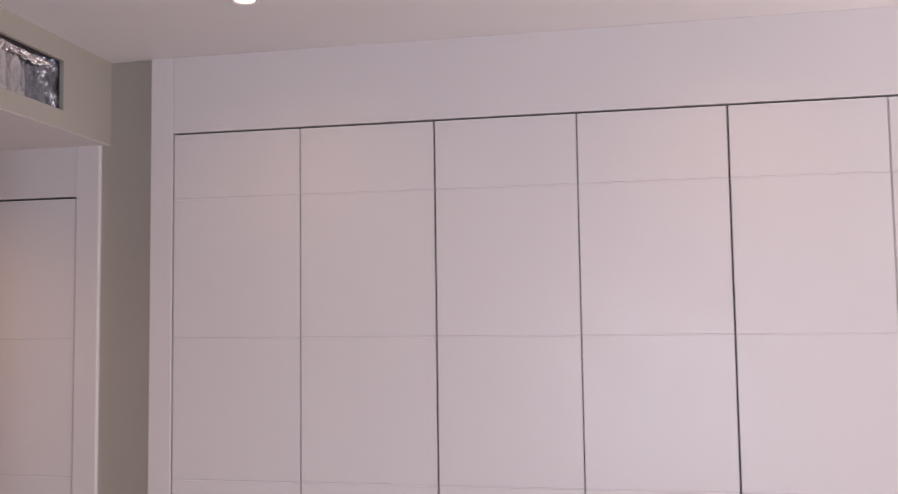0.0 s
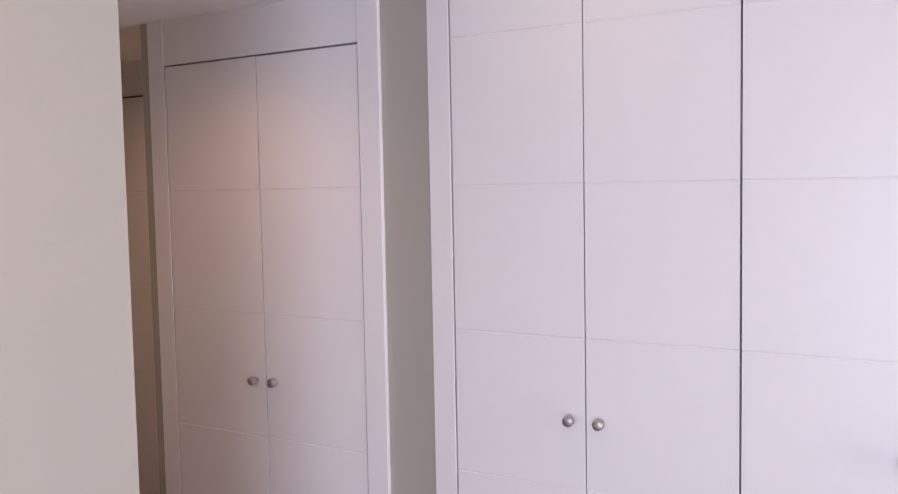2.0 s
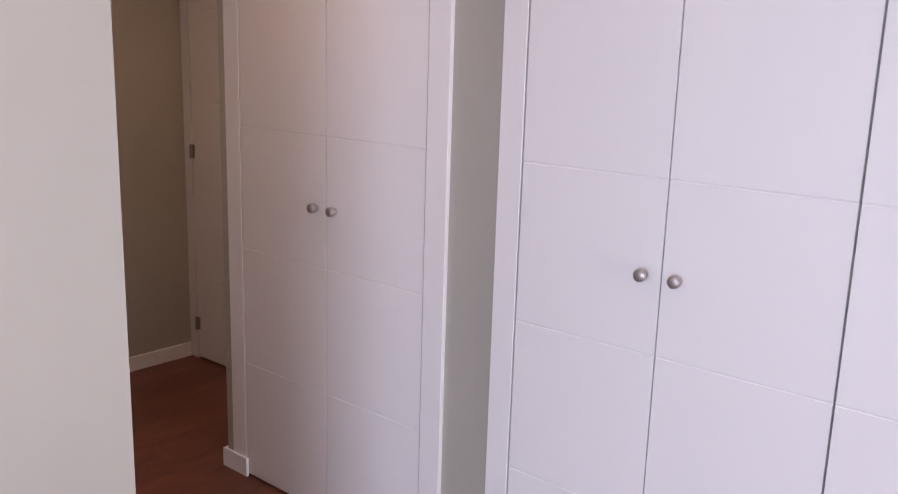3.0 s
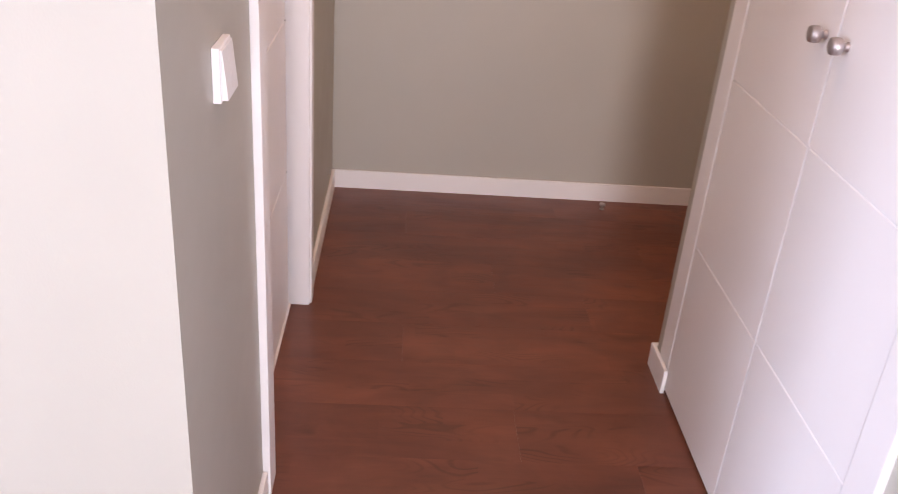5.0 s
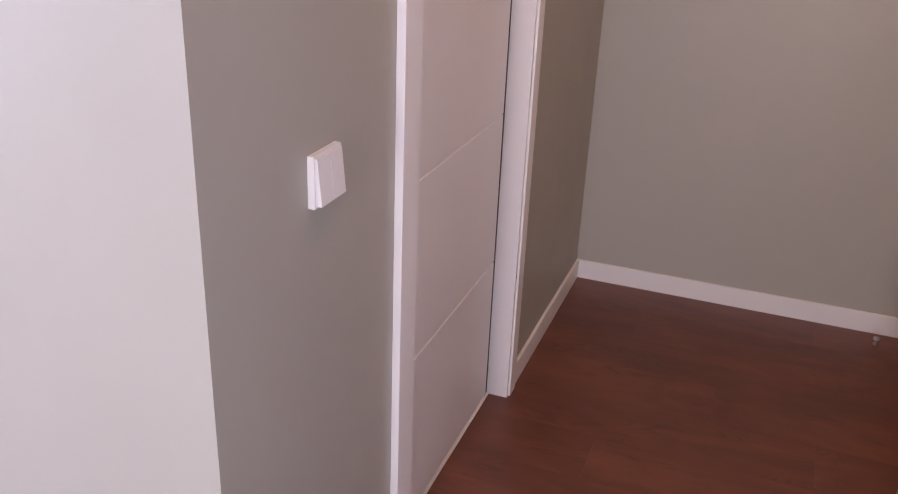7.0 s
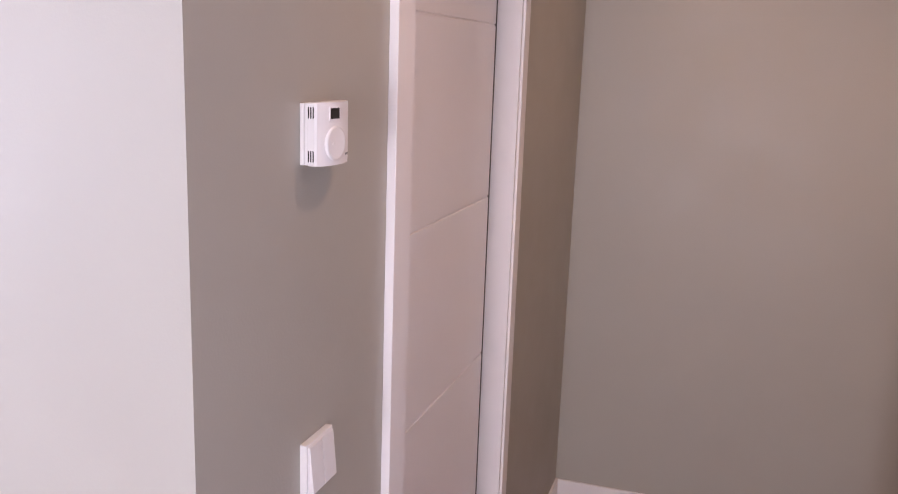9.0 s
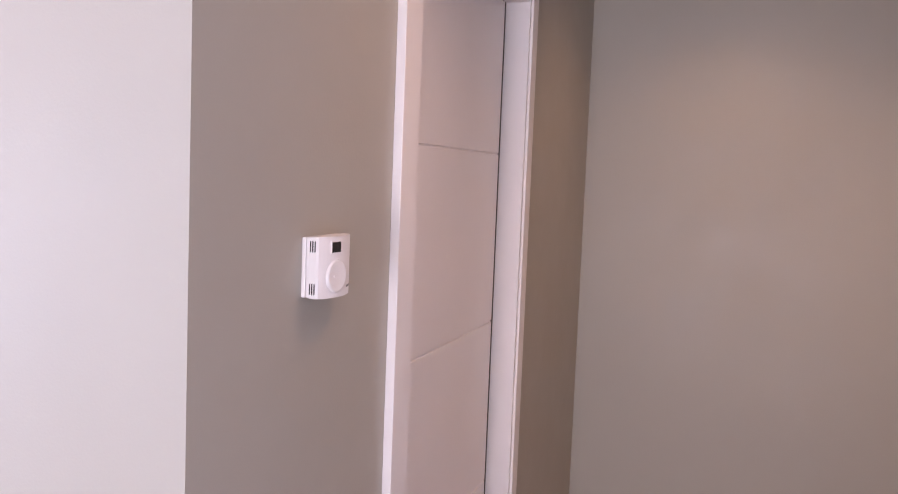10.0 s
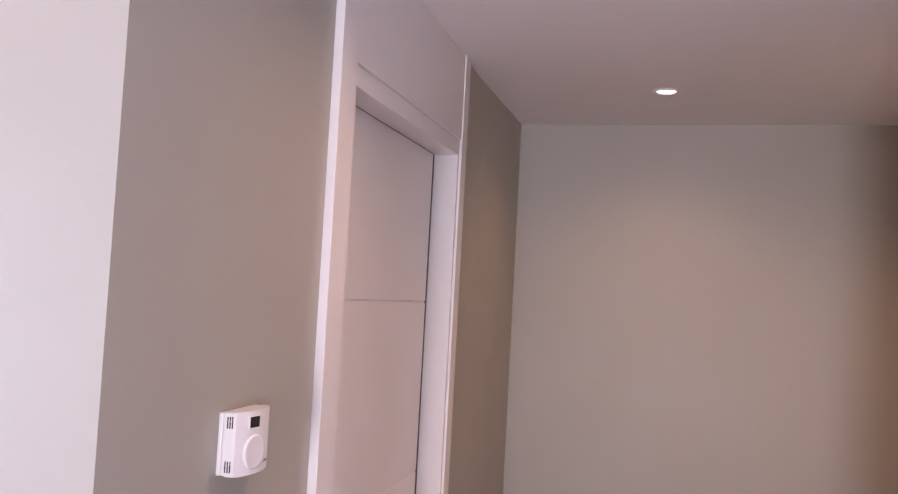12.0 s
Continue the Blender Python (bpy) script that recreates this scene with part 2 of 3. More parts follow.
def lathe(profile, steps=28):
    """Radius and height pairs turned about z."""
    bm = bmesh.new()
    rings = []
    for r, h in profile:
        if r < 1e-6:
            rings.append([bm.verts.new((0, 0, h))])
        else:
            rings.append([bm.verts.new((r * math.cos(2 * math.pi * k / steps), r * math.sin(2 * math.pi * k / steps), h)) for k in range(steps)])
    for a, c in zip(rings, rings[1:]):
        for k in range(steps):
            k2 = (k + 1) % steps
            if len(a) == 1 and len(c) > 1:
                bm.faces.new((a[0], c[k], c[k2]))
            elif len(c) == 1 and len(a) > 1:
                bm.faces.new((a[k2], a[k], c[0]))
            elif len(a) > 1:
                bm.faces.new((a[k], a[k2], c[k2], c[k]))
    return bm


# ---------------------------------------------------------------- large structure
T = 0.10
# floor slab under the planks
floor = structure("floor", one_box(X_END - T, X_WIN + 0.12, Y_BACK - T, Y_DOOR2 + T, -0.12, -0.012), DARK, "dark red-brown wood laminate floor laid in long planks", "floor")

# bedroom wall with the passage opening, and the bulkhead with its duct opening over it
VENT = (-0.723, -0.237, 2.303, 2.443)
bm = bmesh.new()
box(bm, -T, 0, Y_BACK, Y_SIDE, 0, H_ROOM)
structure("wall_west", bm, WALL, "pale taupe painted wall beside the passage opening", "wall")
bm = bmesh.new()
BOARD = 0.013
box(bm, -BOARD, 0, Y_SIDE, VENT[0], H_PASS, H_ROOM)
box(bm, -BOARD, 0, VENT[1], Y_STRIP, H_PASS, H_ROOM)
box(bm, -BOARD, 0, VENT[0], VENT[1], H_PASS, VENT[2])
box(bm, -BOARD, 0, VENT[0], VENT[1], VENT[3], H_ROOM)
bmesh.ops.remove_doubles(bm, verts=bm.verts[:], dist=1e-5)


def skew(y):
    """The bulkhead runs slightly out of square."""
    return -0.030 * (y - Y_SIDE) / (Y_STRIP - Y_SIDE)


for v in bm.verts:
    v.co.x += skew(v.co.y)
structure("wall_bulkhead", bm, WALL, "pale taupe bulkhead over the passage with a cut duct opening", "wall")

# painted strip between the wardrobes, and the end of the small wardrobe's box
structure("wall_strip", one_box(-0.064, 0.118, Y_STRIP, 0.12, 0, H_ROOM), WALL, "narrow taupe painted wall between the two wardrobes", "wall")
structure("wall_nook", one_box(X_NOOK, -1.046, 0.004, Y_DOOR2, 0, H_ROOM), WALL, "narrow taupe painted wall end beside the small wardrobe", "wall")

# passage side wall, with the sliding door's opening through it
D1_X0, D1_X1, D1_TOP = -1.340, -0.585, 2.03
bm = bmesh.new()
box(bm, D1_X1, -T, Y_SIDE - T, Y_SIDE, 0, H_PASS)
box(bm, X_END, D1_X0, Y_SIDE - T, Y_SIDE, 0, H_PASS)
box(bm, D1_X0, D1_X1, Y_SIDE - T, Y_SIDE, D1_TOP, H_PASS)
structure("wall_south", bm, WALL, "taupe painted side wall of the passage", "wall")
# added board that closes the door opening against outside light
structure("light_block_south", one_box(X_END, -T, Y_SIDE - T - 0.03, Y_SIDE - T - 0.004, 0, H_PASS), GAP_BOARD, "added dark board closing off light behind the sliding door", "wall")

structure("wall_end", one_box(X_END - T, X_END, Y_SIDE - T, Y_DOOR2 + T, 0, H_ROOM), WALL, "taupe painted end wall of the passage", "wall")

# wall with the hinged door
D2_X0, D2_X1, D2_TOP = -2.135, -1.31, 2.088
bm = bmesh.new()
box(bm, X_END, D2_X0 - 0.02, Y_DOOR2, Y_DOOR2 + T, 0, H_ROOM)
box(bm, D2_X1 + 0.02, X_NOOK + 0.05, Y_DOOR2, Y_DOOR2 + T, 0, H_ROOM)
box(bm, D2_X0 - 0.02, D2_X1 + 0.02, Y_DOOR2, Y_DOOR2 + T, D2_TOP + 0.02, H_ROOM)
structure("wall_nook_north", bm, WALL, "taupe painted wall around a white hinged door", "wall")

# added board: stops sky light leaking through the hinged door's gaps
structure("light_block_nook", one_box(X_END, X_NOOK + 0.05, Y_DOOR2 + T, Y_DOOR2 + T + 0.03, 0, H_ROOM), GAP_BOARD, "added dark board closing off light behind the hinged door", "wall")

# closing walls of the bedroom
structure("wall_north", one_box(-0.99, X_WIN + T, 0.64, 0.74, 0, H_ROOM), WALL, "plain wall behind the wardrobes", "wall")
bm = bmesh.new()
box(bm, -T, WIN_X0, Y_BACK - T, Y_BACK, 0, H_ROOM)
box(bm, WIN_X1, X_WIN + T, Y_BACK - T, Y_BACK, 0, H_ROOM)
box(bm, WIN_X0, WIN_X1, Y_BACK - T, Y_BACK, WIN_Z1, H_ROOM)
box(bm, WIN_X0, WIN_X1, Y_BACK - T, Y_BACK, 0, WIN_Z0)
structure("wall_back", bm, WALL, "unseen taupe bedroom wall with an added window opening", "wall")
bm = bmesh.new()
box(bm, X_WIN, X_WIN + T, Y_BACK, WIN_Y0, 0, H_ROOM)
box(bm, X_WIN, X_WIN + T, WIN_Y1, 0.64, 0, H_ROOM)
box(bm, X_WIN, X_WIN + T, WIN_Y0, WIN_Y1, WIN_Z1, H_ROOM)
box(bm, X_WIN, X_WIN + T, WIN_Y0, WIN_Y1, 0, WIN_Z0)
structure("wall_east", bm, WALL, "plain taupe bedroom wall with the window opening", "wall")

# ceilings
structure("ceiling_bedroom", one_box(-T, X_WIN + T, Y_BACK - T, 0.74, H_ROOM, H_ROOM + 0.08), CEIL, "white painted bedroom ceiling", "ceiling")
bm = bmesh.new()
vs = box(bm, X_END, -0.0006, Y_SIDE, Y_STRIP, H_PASS - 0.001, H_PASS + 0.012)
for v in vs:
    if v.co.x > -0.1:
        v.co.x += skew(v.co.y)
box(bm, X_END, X_NOOK, Y_STRIP, Y_DOOR2, H_PASS, H_PASS + 0.012)
structure("ceiling_passage", bm, CEIL, "white lowered ceiling of the passage", "ceiling")
structure("ceiling_upper", one_box(X_END - T, -T, Y_SIDE - T, 0.74, H_ROOM, H_ROOM + 0.08), CEIL, "white slab above the lowered ceiling", "ceiling")


def baseboard(x0, x1, y0, y1, h=0.070):
    """White skirting with a softened top edge."""
    bm = bmesh.new()
    box(bm, x0, x1, y0, y1, 0.0, h)
    top = [e for e in bm.edges if all(v.co.z > h - 1e-6 for v in e.verts)]
    bmesh.ops.bevel(bm, geom=top, offset=0.003, segments=2, affect="EDGES", profile=0.5)
    return structure("baseboard", bm, TRIM, "low white painted skirting board along the wall", "baseboard")


BB = 0.011
baseboard(X_END, X_END + BB, Y_SIDE + BB, Y_DOOR2 - 0.018)
baseboard(X_END, -1.381, Y_SIDE, Y_SIDE + BB)
baseboard(-0.528, BB, Y_SIDE, Y_SIDE + BB)
baseboard(0, BB, Y_BACK, Y_SIDE)
baseboard(X_NOOK - BB, -0.955, -0.011, -0.001)
baseboard(X_NOOK - BB, X_NOOK, -0.001, Y_DOOR2)
baseboard(-0.059, 0.110, Y_STRIP - BB, Y_STRIP)


# ---------------------------------------------------------------- doors and wardrobes
def grooved_leaf(x0, x1, yf, thick, z0, z1, grooves, depth=0.0021, half=0.0030):
    """A lacquered leaf whose front (towards -y, at yf) has shallow V grooves across."""
    e = 0.0018
    pts = [(yf + thick, z0), (yf + e, z0), (yf, z0 + e)]
    for g in sorted(grooves):
        if z0 + 0.02 < g < z1 - 0.01:
            pts += [(yf, g - half), (yf + depth, g - half * 0.35), (yf + depth, g + half * 0.35), (yf, g + half)]
    pts += [(yf, z1 - e), (yf + e, z1), (yf + thick, z1)]
    return extrude_x(pts, x0, x1)


def knob_mesh():
    prof = [(0.0, 0.0), (0.0085, 0.0), (0.0085, 0.0015), (0.0062, 0.003), (0.0062, 0.0085), (0.0105, 0.0105), (0.0138, 0.0125), (0.0148, 0.0145),
            (0.0148, 0.0235), (0.0142, 0.0245), (0.0142, 0.0252), (0.0146, 0.026), (0.0140, 0.0285), (0.0100, 0.0305), (0.0, 0.0312)]
    return mesh_from("knob", lathe(prof), NICKEL, True)


KNOB = knob_mesh()


def wardrobe(label, stile_l, stile_r, edges, z_top, z_ceiling, grooves, knobs, wide_gaps):
    """A built-in wardrobe front: stiles to the ceiling, fascia, grooved doors with knobs, carcass coloured dark for
    gap shade.
    """
    root = tagged(new("built_in_wardrobe"), label, "wardrobe", group="built-in wardrobes")
    root.location = ((stile_l[0] + stile_r[1]) / 2, 0, 0)
    bpy.context.view_layer.update()
    ox = root.location.x

    def bm_box(x0, x1, y0, y1, z0, z1, bev=0.0015):
        return one_box(x0 - ox, x1 - ox, y0, y1, z0, z1, bev)

    part("stile", bm_box(*stile_l, 0, 0.0295, 0.0, z_ceiling), LACQUER, root)
    part("stile", bm_box(*stile_r, 0, 0.0295, 0.0, z_ceiling), LACQUER, root)
    part("fascia", bm_box(stile_l[1] + 0.0012, stile_r[0] - 0.0012, 0.0015, 0.0295, z_top + 0.0055, z_ceiling), LACQUER, root)
    part("carcass", bm_box(stile_l[0] + 0.002, stile_r[1] - 0.002, 0.030, 0.58, 0.004, z_ceiling - 0.004, 0.0), GAP_BOARD, root, "recessed carcass board, dark for the shade in the door gaps")
    # dark strip that paints the shadow line under the doors
    part("foot_shade", bm_box(stile_l[1], stile_r[0], 0.026, 0.0295, 0.0, 0.012, 0.0), DARK, root, "dark strip for the shade under the doors")
    for i in range(len(edges) - 1):
        g0 = 0.0042 if i == 0 else 0.0028 if i in wide_gaps else 0.0018
        g1 = 0.0028 if i + 1 in wide_gaps else 0.0018
        x0, x1 = edges[i] + g0, edges[i + 1] - g1
        mid = (x0 + x1) / 2
        wobble = (0.0, 0.0012, -0.0006, 0.0009, 0.0003, 0.0011)[i % 6]
        door = part("door", grooved_leaf(x0 - mid, x1 - mid, 0.0, 0.022, 0.009, z_top, grooves), LACQUER, root)
        door.location = (mid - ox, 0.001 + wobble, 0)
        k = tagged(new("knob", KNOB), "brushed nickel round knob")
        k.parent = door
        side = 1 if i % 2 == 0 else -1
        k.matrix_basis = pose(((x1 - x0) / 2 - 0.040) * side, -0.0005, knobs, 90, 0, 0)
    return root


GROOVES = [0.43, 0.84, 1.25, 1.66, 2.073]
A_EDGES = [0.184 + 0.3995 * i for i in range(7)]
wardrobe("wide white lacquered built-in wardrobe with six closed grooved doors", (0.111, 0.1825), (A_EDGES[-1] + 0.0015, A_EDGES[-1] + 0.073), A_EDGES,
         2.268, H_ROOM, GROOVES, 1.029, {0, 2, 4, 6})
B_EDGES = [-0.967, -0.543, -0.137]
wardrobe("narrow white lacquered built-in wardrobe with two closed grooved doors", (-1.045, -0.9685), (-0.1355, -0.060), B_EDGES,
         2.089, H_PASS, GROOVES[:4], 1.029, {0})
# wall filling beyond the wide wardrobe
structure("wall_north_return", one_box(A_EDGES[-1] + 0.073, X_WIN, Y_STRIP, 0.12, 0, H_ROOM), WALL, "plain taupe painted wall beside the wide wardrobe", "wall")

# sliding door in the passage's side wall
YC = Y_SIDE + 0.016
YL = Y_SIDE - 0.047
door1 = tagged(new("door_1"), "white grooved sliding door, closed, in white casing up to the ceiling", "door", kind="structure")
part("casing_stile", one_box(-0.601, -0.530, Y_SIDE, YC, 0, H_PASS, 0.0015), TRIM, door1)
part("casing_stile", one_box(-1.380, -1.332, Y_SIDE, YC, 0, H_PASS, 0.0015), TRIM, door1)
part("fascia", one_box(-1.3315, -0.602, Y_SIDE - 0.004, YC - 0.0025, 2.0350, H_PASS, 0.0012), TRIM, door1)
part("fascia_batten", one_box(-1.3190, -0.604, Y_SIDE + 0.001, YC - 0.0080, 2.0322, 2.0348), TRIM, door1)
part("jamb", one_box(-1.3315, -1.320, YL - 0.01, YC - 0.006, 0, 2.039, 0.001), TRIM, door1)
part("jamb", one_box(-0.603, -0.588, YL - 0.01, YC - 0.006, 0, 2.039, 0.001), TRIM, door1)
part("head_jamb", one_box(-1.3195, -0.6035, YL - 0.01, YC - 0.006, 1.996, 2.032, 0.001), TRIM, door1)
leaf = grooved_leaf(-1.2975, -0.592, 0, 0.036, 0.0125, 1.995, [0.425, 0.827, 1.227, 1.633], 0.003, 0.003)
for v in leaf.verts:
    v.co.y = -v.co.y + YL
part("leaf", leaf, LACQUER, door1)
# dark strips standing in for the shade beside and above the leaf
part("gap_strip", one_box(-1.3195, -1.298, YL - 0.030, YL - 0.003, 0.004, 1.9975), GAP_STRIP, door1, "dark strip for the shade in the gap beside the leaf")
part("gap_strip", one_box(-1.297, -0.604, YL - 0.030, YL - 0.001, 1.9952, 1.9978), GAP_STRIP, door1, "dark strip for the shade line over the leaf")
part("threshold", one_box(-1.3190, -0.604, YL - 0.034, YL + 0.004, 0.0, 0.005, 0.001), TRIM, door1, "thin pale floor strip")

# hinged door in the nook
door2 = tagged(new("door_2"), "white hinged door, closed, with four steel hinges", "door", kind="structure")
yl = Y_DOOR2 - 0.014
part("casing_stile", one_box(X_END + 0.001, D2_X0 - 0.006, yl, Y_DOOR2, 0, H_PASS, 0.0015), TRIM, door2)
part("casing_stile", one_box(D2_X1 + 0.006, D2_X1 + 0.065, yl, Y_DOOR2, 0, H_PASS, 0.0015), TRIM, door2)
part("fascia", one_box(D2_X0 - 0.005, D2_X1 + 0.005, yl + 0.002, Y_DOOR2, D2_TOP + 0.008, H_PASS, 0.0015), TRIM, door2)
part("leaf", grooved_leaf(D2_X0, D2_X1, Y_DOOR2 - 0.012, 0.038, 0.010, D2_TOP, [0.43, 0.84, 1.25, 1.66]), LACQUER, door2)
for hz in (0.180, 1.02, 1.757, 1.988):
    bm = lathe([(0, -0.032), (0.0075, -0.032), (0.009, -0.029), (0.009, 0.029), (0.0075, 0.032), (0, 0.032)], 14)
    bmesh.ops.translate(bm, verts=bm.verts[:], vec=(D2_X0 - 0.003, Y_DOOR2 - 0.018, hz))
    box(bm, D2_X0 - 0.002, D2_X0 + 0.016, Y_DOOR2 - 0.0145, Y_DOOR2 - 0.0122, hz - 0.031, hz + 0.031)
    part("hinge", bm, STEEL, door2, "dull steel butt hinge")


# ---------------------------------------------------------------- fixtures
def downlight(x, y, z):
    """A small recessed lamp: white bezel ring, glowing diffuser."""
    root = tagged(new("recessed_downlight"), "small round recessed downlight, lit, with a white ring", "ceiling light", group="ceiling downlights")
    root.location = (x, y, z)
    ring = lathe([(0.0255, -0.0012), (0.029, -0.0045), (0.031, -0.0060), (0.035, -0.0045), (0.0370, -0.0005), (0.0370, 0.0)], 40)
    part("bezel", ring, PLASTIC, root, "", True)
    part("diffuser", lathe([(0.0, -0.0030), (0.017, -0.0032), (0.0255, -0.0022)], 40), BULB, root, "glowing frosted diffuser", True)
    return root


for lx, ly in DOWNLIGHTS_PASS:
    downlight(lx, ly, H_PASS)
# includes the added, unseen rear pair
for lx, ly in DOWNLIGHTS_ROOM_AND_FILL:
    downlight(lx, ly, H_ROOM)


def light_switch():
    """A white double rocker switch on the side wall; local x runs along the wall, y out of it."""
    root = tagged(new("light_switch"), "white square double rocker light switch on the taupe wall", "light switch")
    root.location = (-0.279, Y_SIDE, 0.995)
    s, h = 0.0400, 0.0378
    part("plate", one_box(-s, s, 0, 0.0110, -h, h, 0.0015), PLASTIC, root)
    part("frame_lip", one_box(-s + 0.0035, s - 0.0035, 0.0110, 0.0125, -h + 0.0035, h - 0.0035, 0.0006), PLASTIC, root)
    for sx in (-1, 1):
        bm = bmesh.new()
        x0, x1 = (-0.0360, -0.0006) if sx < 0 else (0.0006, 0.0360)
        box(bm, x0, x1, 0.0126, 0.0150, -0.0338, 0.0338)
        for v in bm.verts:
            if v.co.y > 0.014:
                v.co.y += 0.006 * (0.0338 - v.co.z) / 0.0676 - 0.001
        part("rocker", bevelled(bm, 0.0008), PLASTIC, root)
    return root


light_switch()


def thermostat():
    """A white wall thermostat with a bowed front, side slots, small screen and round dial."""
    root = tagged(new("thermostat"), "white plastic wall thermostat with small dark screen and dial", "thermostat")
    root.location = (-0.288, Y_SIDE, 1.4535)
    w, h = 0.0480, 0.0402
    part("back_plate", one_box(-w, w, 0, 0.006, -h + 0.001, h - 0.001, 0.0015), PLASTIC, root)
    part("mid_shell", one_box(-w + 0.0015, w - 0.0015, 0.0062, 0.0108, -h + 0.0012, h - 0.0012, 0.0010), PLASTIC, root)

    def front(x):
        """Depth of the bowed front at x."""
        return 0.0340 - 0.0118 * (x / w) ** 2

    def lean(x):
        """Turn about z, in degrees, of the bowed front at x."""
        return -math.degrees(math.atan(2 * 0.0118 * x / w ** 2))

    bm = bmesh.new()
    xs = [(-w + 0.0025) + (2 * w - 0.005) * k / 14 for k in range(15)]
    plan = [(-w + 0.0005, 0.0112), (-w + 0.0005, front(-w) - 0.002)] + [(x, front(x)) for x in xs]
    plan += [(w - 0.0005, front(w) - 0.002), (w - 0.0005, 0.0112)]
    lo = [bm.verts.new((x, y, -h)) for x, y in plan]
    hi = [bm.verts.new((x, y, h)) for x, y in plan]
    n = len(plan)
    for i in range(n):
        bm.faces.new((lo[i], lo[(i + 1) % n], hi[(i + 1) % n], hi[i]))
    bm.faces.new(lo[::-1])
    bm.faces.new(hi)
    rim = [e for e in bm.edges if abs(e.verts[0].co.z - e.verts[1].co.z) < 1e-6]
    bmesh.ops.bevel(bm, geom=rim, offset=0.0022, segments=3, affect="EDGES", profile=0.5, clamp_overlap=True)
    part("cover", bm, PLASTIC, root)
    # ventilation slots on the flank, with fine ribs between them
    for zs in (0.0275, -0.0275):
        for y in (0.0125, 0.0158, 0.0191):
            part("slot", one_box(w - 0.004, w - 0.0001, y - 0.0008, y + 0.0008, zs - 0.0072, zs + 0.0072), SLOT, root, "dark ventilation slot")
    # the viewer's right is -x on this wall
    sf = part("screen_frame", one_box(-0.0115, 0.0115, -0.004, 0.0006, -0.0085, 0.0085, 0.0004), PLASTIC, root)
    sf.matrix_basis = pose(0.0150, front(0.0150), 0.0262, 0, 0, lean(0.0150))
    sc = part("screen", one_box(-0.0097, 0.0097, -0.004, 0.0009, -0.0068, 0.0068), SCREEN, root, "small dark display")
    sc.matrix_basis = pose(0.0150, front(0.0150), 0.0262, 0, 0, lean(0.0150))
    dial = lathe([(0.0, 0.0028), (0.017, 0.0028), (0.0195, 0.0032), (0.0215, 0.0028), (0.0222, 0.0010), (0.0224, -0.004), (0.0, -0.004)], 44)
    d = part("dial", dial, PLASTIC, root, "round white setting dial", True)
    d.matrix_basis = pose(0.012, front(0.012) - 0.0014, -0.0120, -90, 0, lean(0.012))
    dot = lathe([(0.0, 0.0009), (0.0014, 0.0007), (0.0020, 0.0)], 14)
    k = part("dial_pip", dot, PLASTIC, root, "", True)
    k.matrix_basis = pose(0.020, front(0.012) + 0.0006, -0.0120, -90, 0, lean(0.012))
    pm = part("printed_mark", one_box(-0.0080, 0.0080, -0.002, 0.0003, -0.0014, 0.0014), MARK, root, "small grey printed mark")
    pm.matrix_basis = pose(-0.0265, front(-0.0265), -0.0285, 0, 0, lean(-0.0265))
    return root


thermostat()


def door_stop():
    """A small metal floor stop with a rubber ring."""
    root = tagged(new("door_stop"), "small steel door stop on the floor near the end wall", "door stop")
    root.location = (-2.115, 0.052, 0.0)
    part("base", lathe([(0, 0), (0.010, 0), (0.010, 0.002), (0.005, 0.004), (0.005, 0.016), (0, 0.016)], 18), STEEL, root, "", True)
    part("buffer", lathe([(0.0, 0.0165), (0.010, 0.0165), (0.0115, 0.019), (0.0105, 0.024), (0, 0.025)], 18), NICKEL, root, "", True)
    return root


door_stop()


def sheet(nx, ny, fn):
    bm = bmesh.new()
    g = [[bm.verts.new(fn(i / nx, j / ny)) for j in range(ny + 1)] for i in range(nx + 1)]
    for i in range(nx):
        for j in range(ny):
            bm.faces.new((g[i][j], g[i + 1][j], g[i + 1][j + 1], g[i][j + 1]))
    return bm


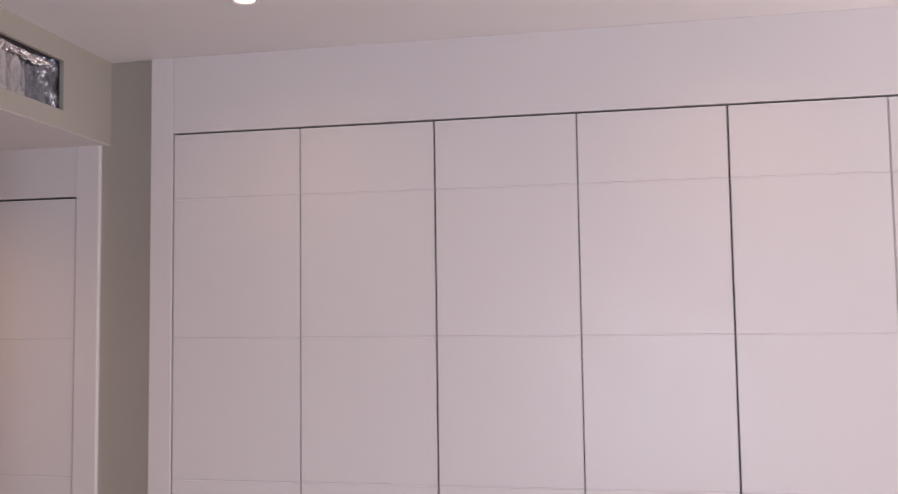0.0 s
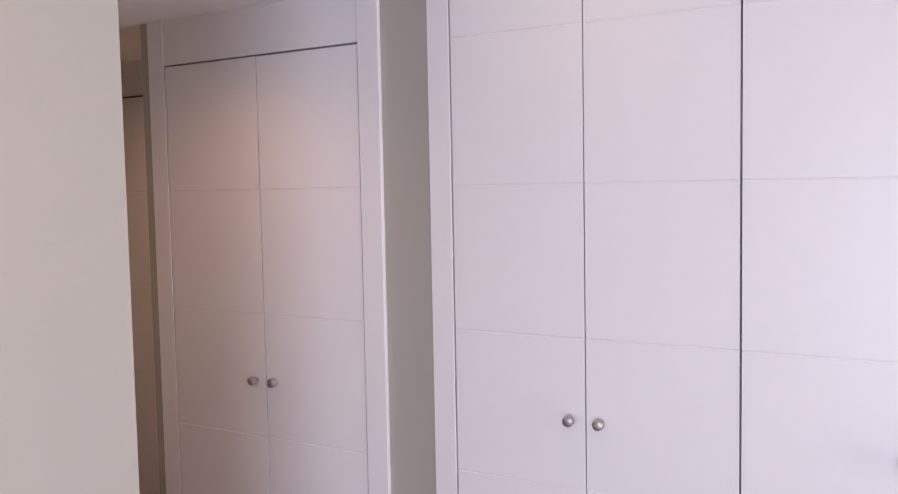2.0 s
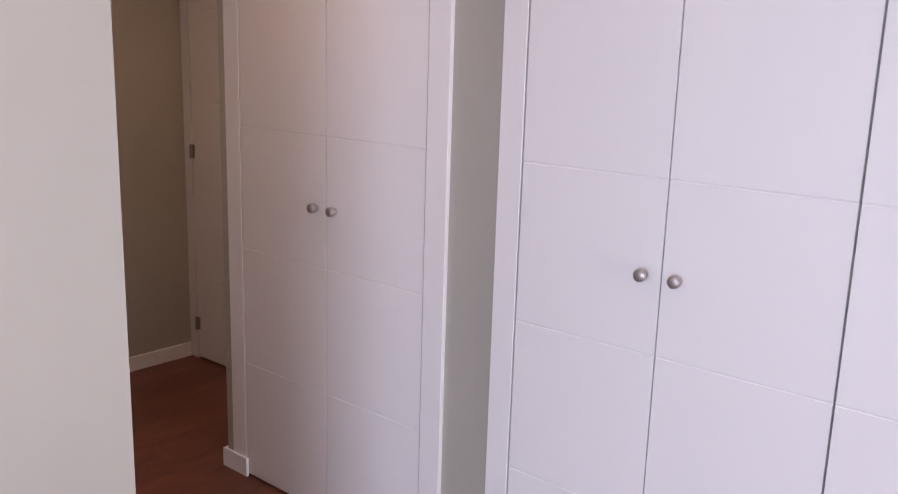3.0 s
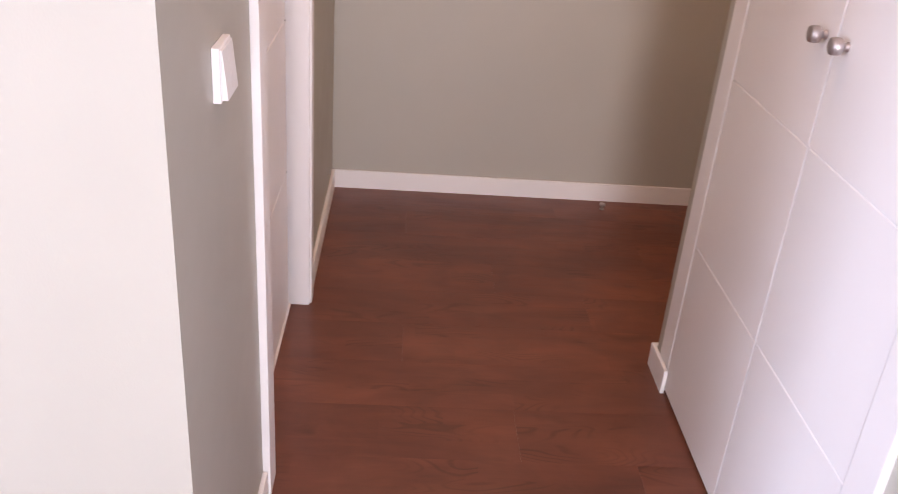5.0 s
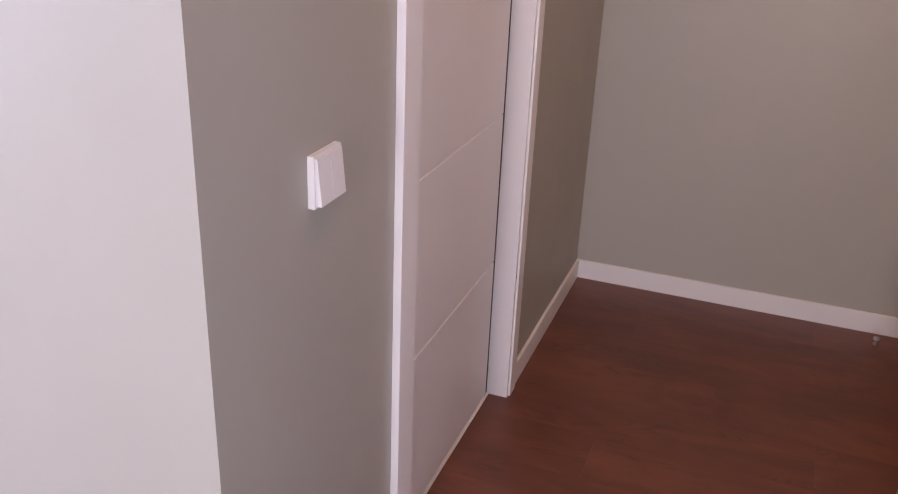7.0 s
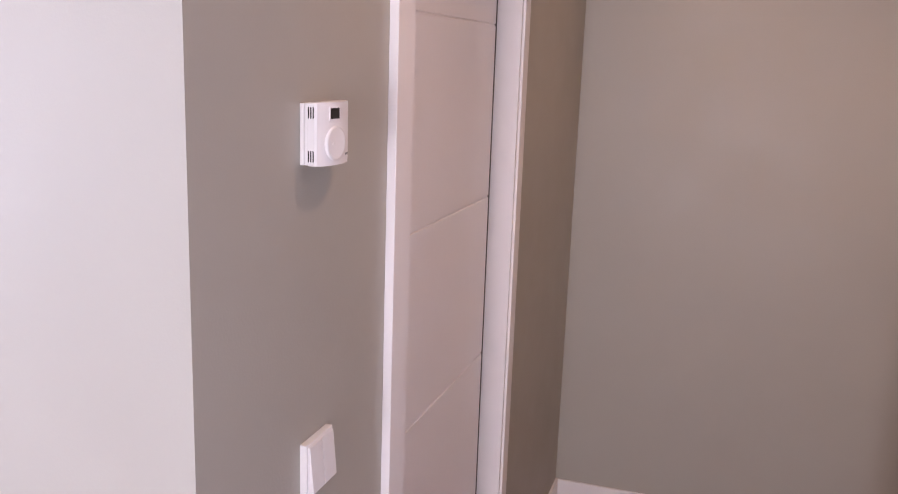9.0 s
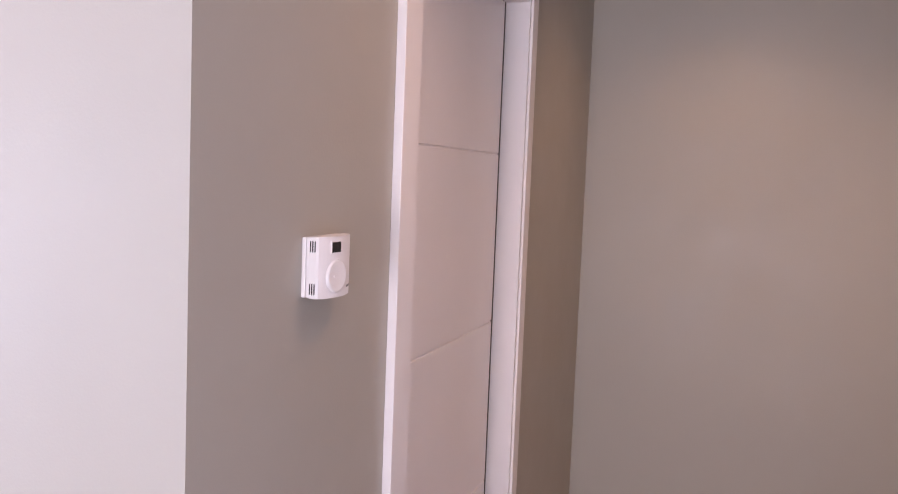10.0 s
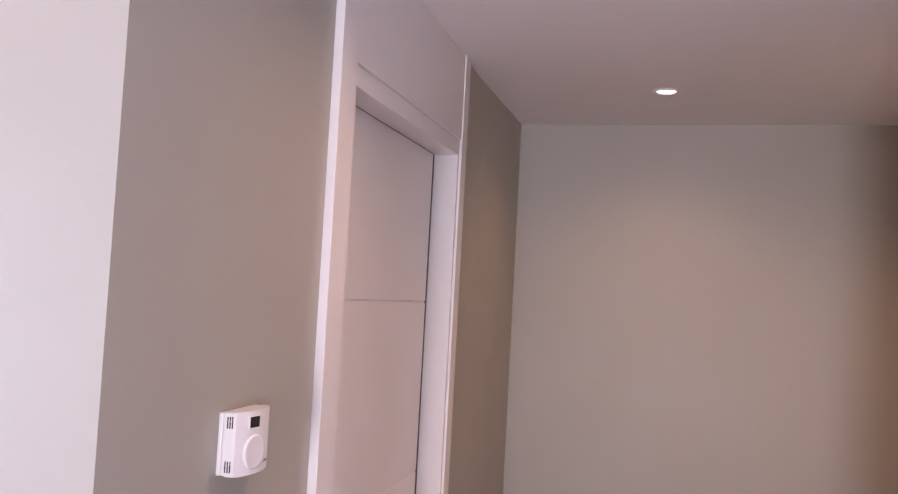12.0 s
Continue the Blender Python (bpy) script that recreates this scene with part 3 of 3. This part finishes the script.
def duct():
    """The open duct end behind the bulkhead: charcoal board lining and crumpled foil."""
    root = tagged(new("duct_end"), "open air duct end with charcoal lining and crumpled foil", "air duct")
    y0, y1, z0, z1 = VENT
    x1, x0 = -0.046, -0.20
    m = 0.012
    bm = bmesh.new()
    box(bm, x0, x1, y0 - m, y1 + m, z0 - 0.012, z0 - 0.001)
    box(bm, x0, x1, y0 - m, y1 + m, z1 + 0.001, z1 + 0.012)
    box(bm, x0, x1, y0 - m, y0 - 0.001, z0 - 0.001, z1 + 0.001)
    box(bm, x0, x1, y1 + 0.001, y1 + m, z0 - 0.001, z1 + 0.001)
    box(bm, x0 - 0.012, x0, y0 - m, y1 + m, z0 - 0.012, z1 + 0.012)
    part("lining", bm, INSUL, root, "charcoal duct board lining")
    part("rail", one_box(-0.050, -0.034, y0 + 0.002, y0 + 0.050, z0 + 0.044, z0 + 0.0475), STEEL, root, "thin steel line")

    def crumple(p, amp, f, tall=1.0):
        v = Vector(p)
        d = Vector((0, 0, 0))
        for k in range(3):
            q = Vector((v.x, v.y, v.z * tall)) * f * (2.2 ** k)
            ridge = 1 - 2 * abs(noise.noise(q))
            d += Vector((ridge, noise.noise(q + Vector((7, 3, 1))) * 0.5, noise.noise(q + Vector((2, 9, 4))) * 0.4)) * (0.5 ** k)
        return v + d * amp

    yf = y0 + (y1 - y0) * 0.53
    flap = bmesh.new()
    box(flap, -0.062, -0.052, y0 + 0.001, yf, z0 + 0.001, z1 - 0.020)
    for v in flap.verts:
        v.co.x -= 0.016 * (v.co.z - z0) / (z1 - z0)
    part("flap", bevelled(flap, 0.002), FLAP, root, "flat black duct board flap")
    # thin light strip added as a glint along the flap's top
    part("flap_glint", one_box(-0.066, -0.0635, y0 + (y1 - y0) * 0.20, yf - 0.004, z1 - 0.0205, z1 - 0.0192), STEEL, root, "thin steel line")
    ym, yn = yf - 0.006, y0 + (y1 - y0) * 0.765

    def bright(u, v):
        rough = 0.30 + 1.0 * v ** 3 + 0.9 * abs(u - 0.55) ** 2
        return crumple((-0.048 - 0.010 * u - 0.010 * v, ym + (yn - ym) * u, z0 + 0.001 + (z1 - z0 - 0.002) * v), 0.0046 * rough, 21, 0.62)

    def shaded(u, v):
        rough = (0.22 + 0.9 * v ** 2 + 0.8 * u ** 2) * (1 - 0.85 * u ** 6)
        return crumple((-0.078 + 0.039 * u, yn - 0.004 + (y1 - yn + 0.010) * u, z0 + 0.001 + (z1 - z0 - 0.002) * v), 0.0062 * rough, 24, 0.55)

    def torn(u, v):
        hang = 0.012 + 0.012 * abs(noise.noise(Vector((u * 9, 0.3, 0))))
        return crumple((-0.044 - 0.012 * v, ym - 0.004 + (y1 - ym) * u, z1 - 0.006 - 0.010 * u - hang * v), 0.0050, 52)

    part("foil", sheet(64, 44, bright), FOIL, root, "bright crumpled aluminium foil")
    part("foil", sheet(70, 44, shaded), FOIL_SHADED, root, "crumpled foil with bluish shade put into its colour")
    part("foil_strip", sheet(90, 10, torn), FOIL, root, "torn foil edge")
    return root


duct()

# ---------------------------------------------------------------- floor planks
PLANK_W, PLANK_L, JOINT = 0.192, 1.285, 0.0002
plank_meshes = {}


def plank_mesh(length):
    key = round(length, 3)
    if key not in plank_meshes:
        bm = bmesh.new()
        w, l = PLANK_W / 2 - JOINT / 2, key / 2 - JOINT / 2
        e = 0.0001
        lo = [bm.verts.new(p) for p in ((-w, -l, -0.0115), (w, -l, -0.0115), (w, l, -0.0115), (-w, l, -0.0115))]
        md = [bm.verts.new((x, y, -e)) for x, y in ((-w, -l), (w, -l), (w, l), (-w, l))]
        hi = [bm.verts.new((x, y, 0.0)) for x, y in ((-w + e, -l + e), (w - e, -l + e), (w - e, l - e), (-w + e, l - e))]
        for a, c in ((lo, md), (md, hi)):
            for i in range(4):
                bm.faces.new((a[i], a[(i + 1) % 4], c[(i + 1) % 4], c[i]))
        bm.faces.new(hi)
        bm.faces.new(lo[::-1])
        plank_meshes[key] = mesh_from("plank", bm, WOOD)
    return plank_meshes[key]


row = 0
px = X_END + PLANK_W / 2
while px - PLANK_W / 2 < X_WIN:
    lo_y, hi_y = (Y_SIDE - T, Y_DOOR2) if px < -0.1 else (Y_BACK, 0.05)
    if px - PLANK_W / 2 < 0.0 < px + PLANK_W / 2:
        lo_y, hi_y = Y_BACK, 0.05
    y = lo_y - (0.35, 0.9, 0.1, 0.62)[row % 4]
    while y < hi_y:
        a, c = max(y, lo_y), min(y + PLANK_L, hi_y)
        if c - a > 0.03:
            p = new("plank", plank_mesh(c - a))
            p.location = (px, (a + c) / 2, 0)
            p.parent = floor
        y += PLANK_L
    px += PLANK_W
    row += 1
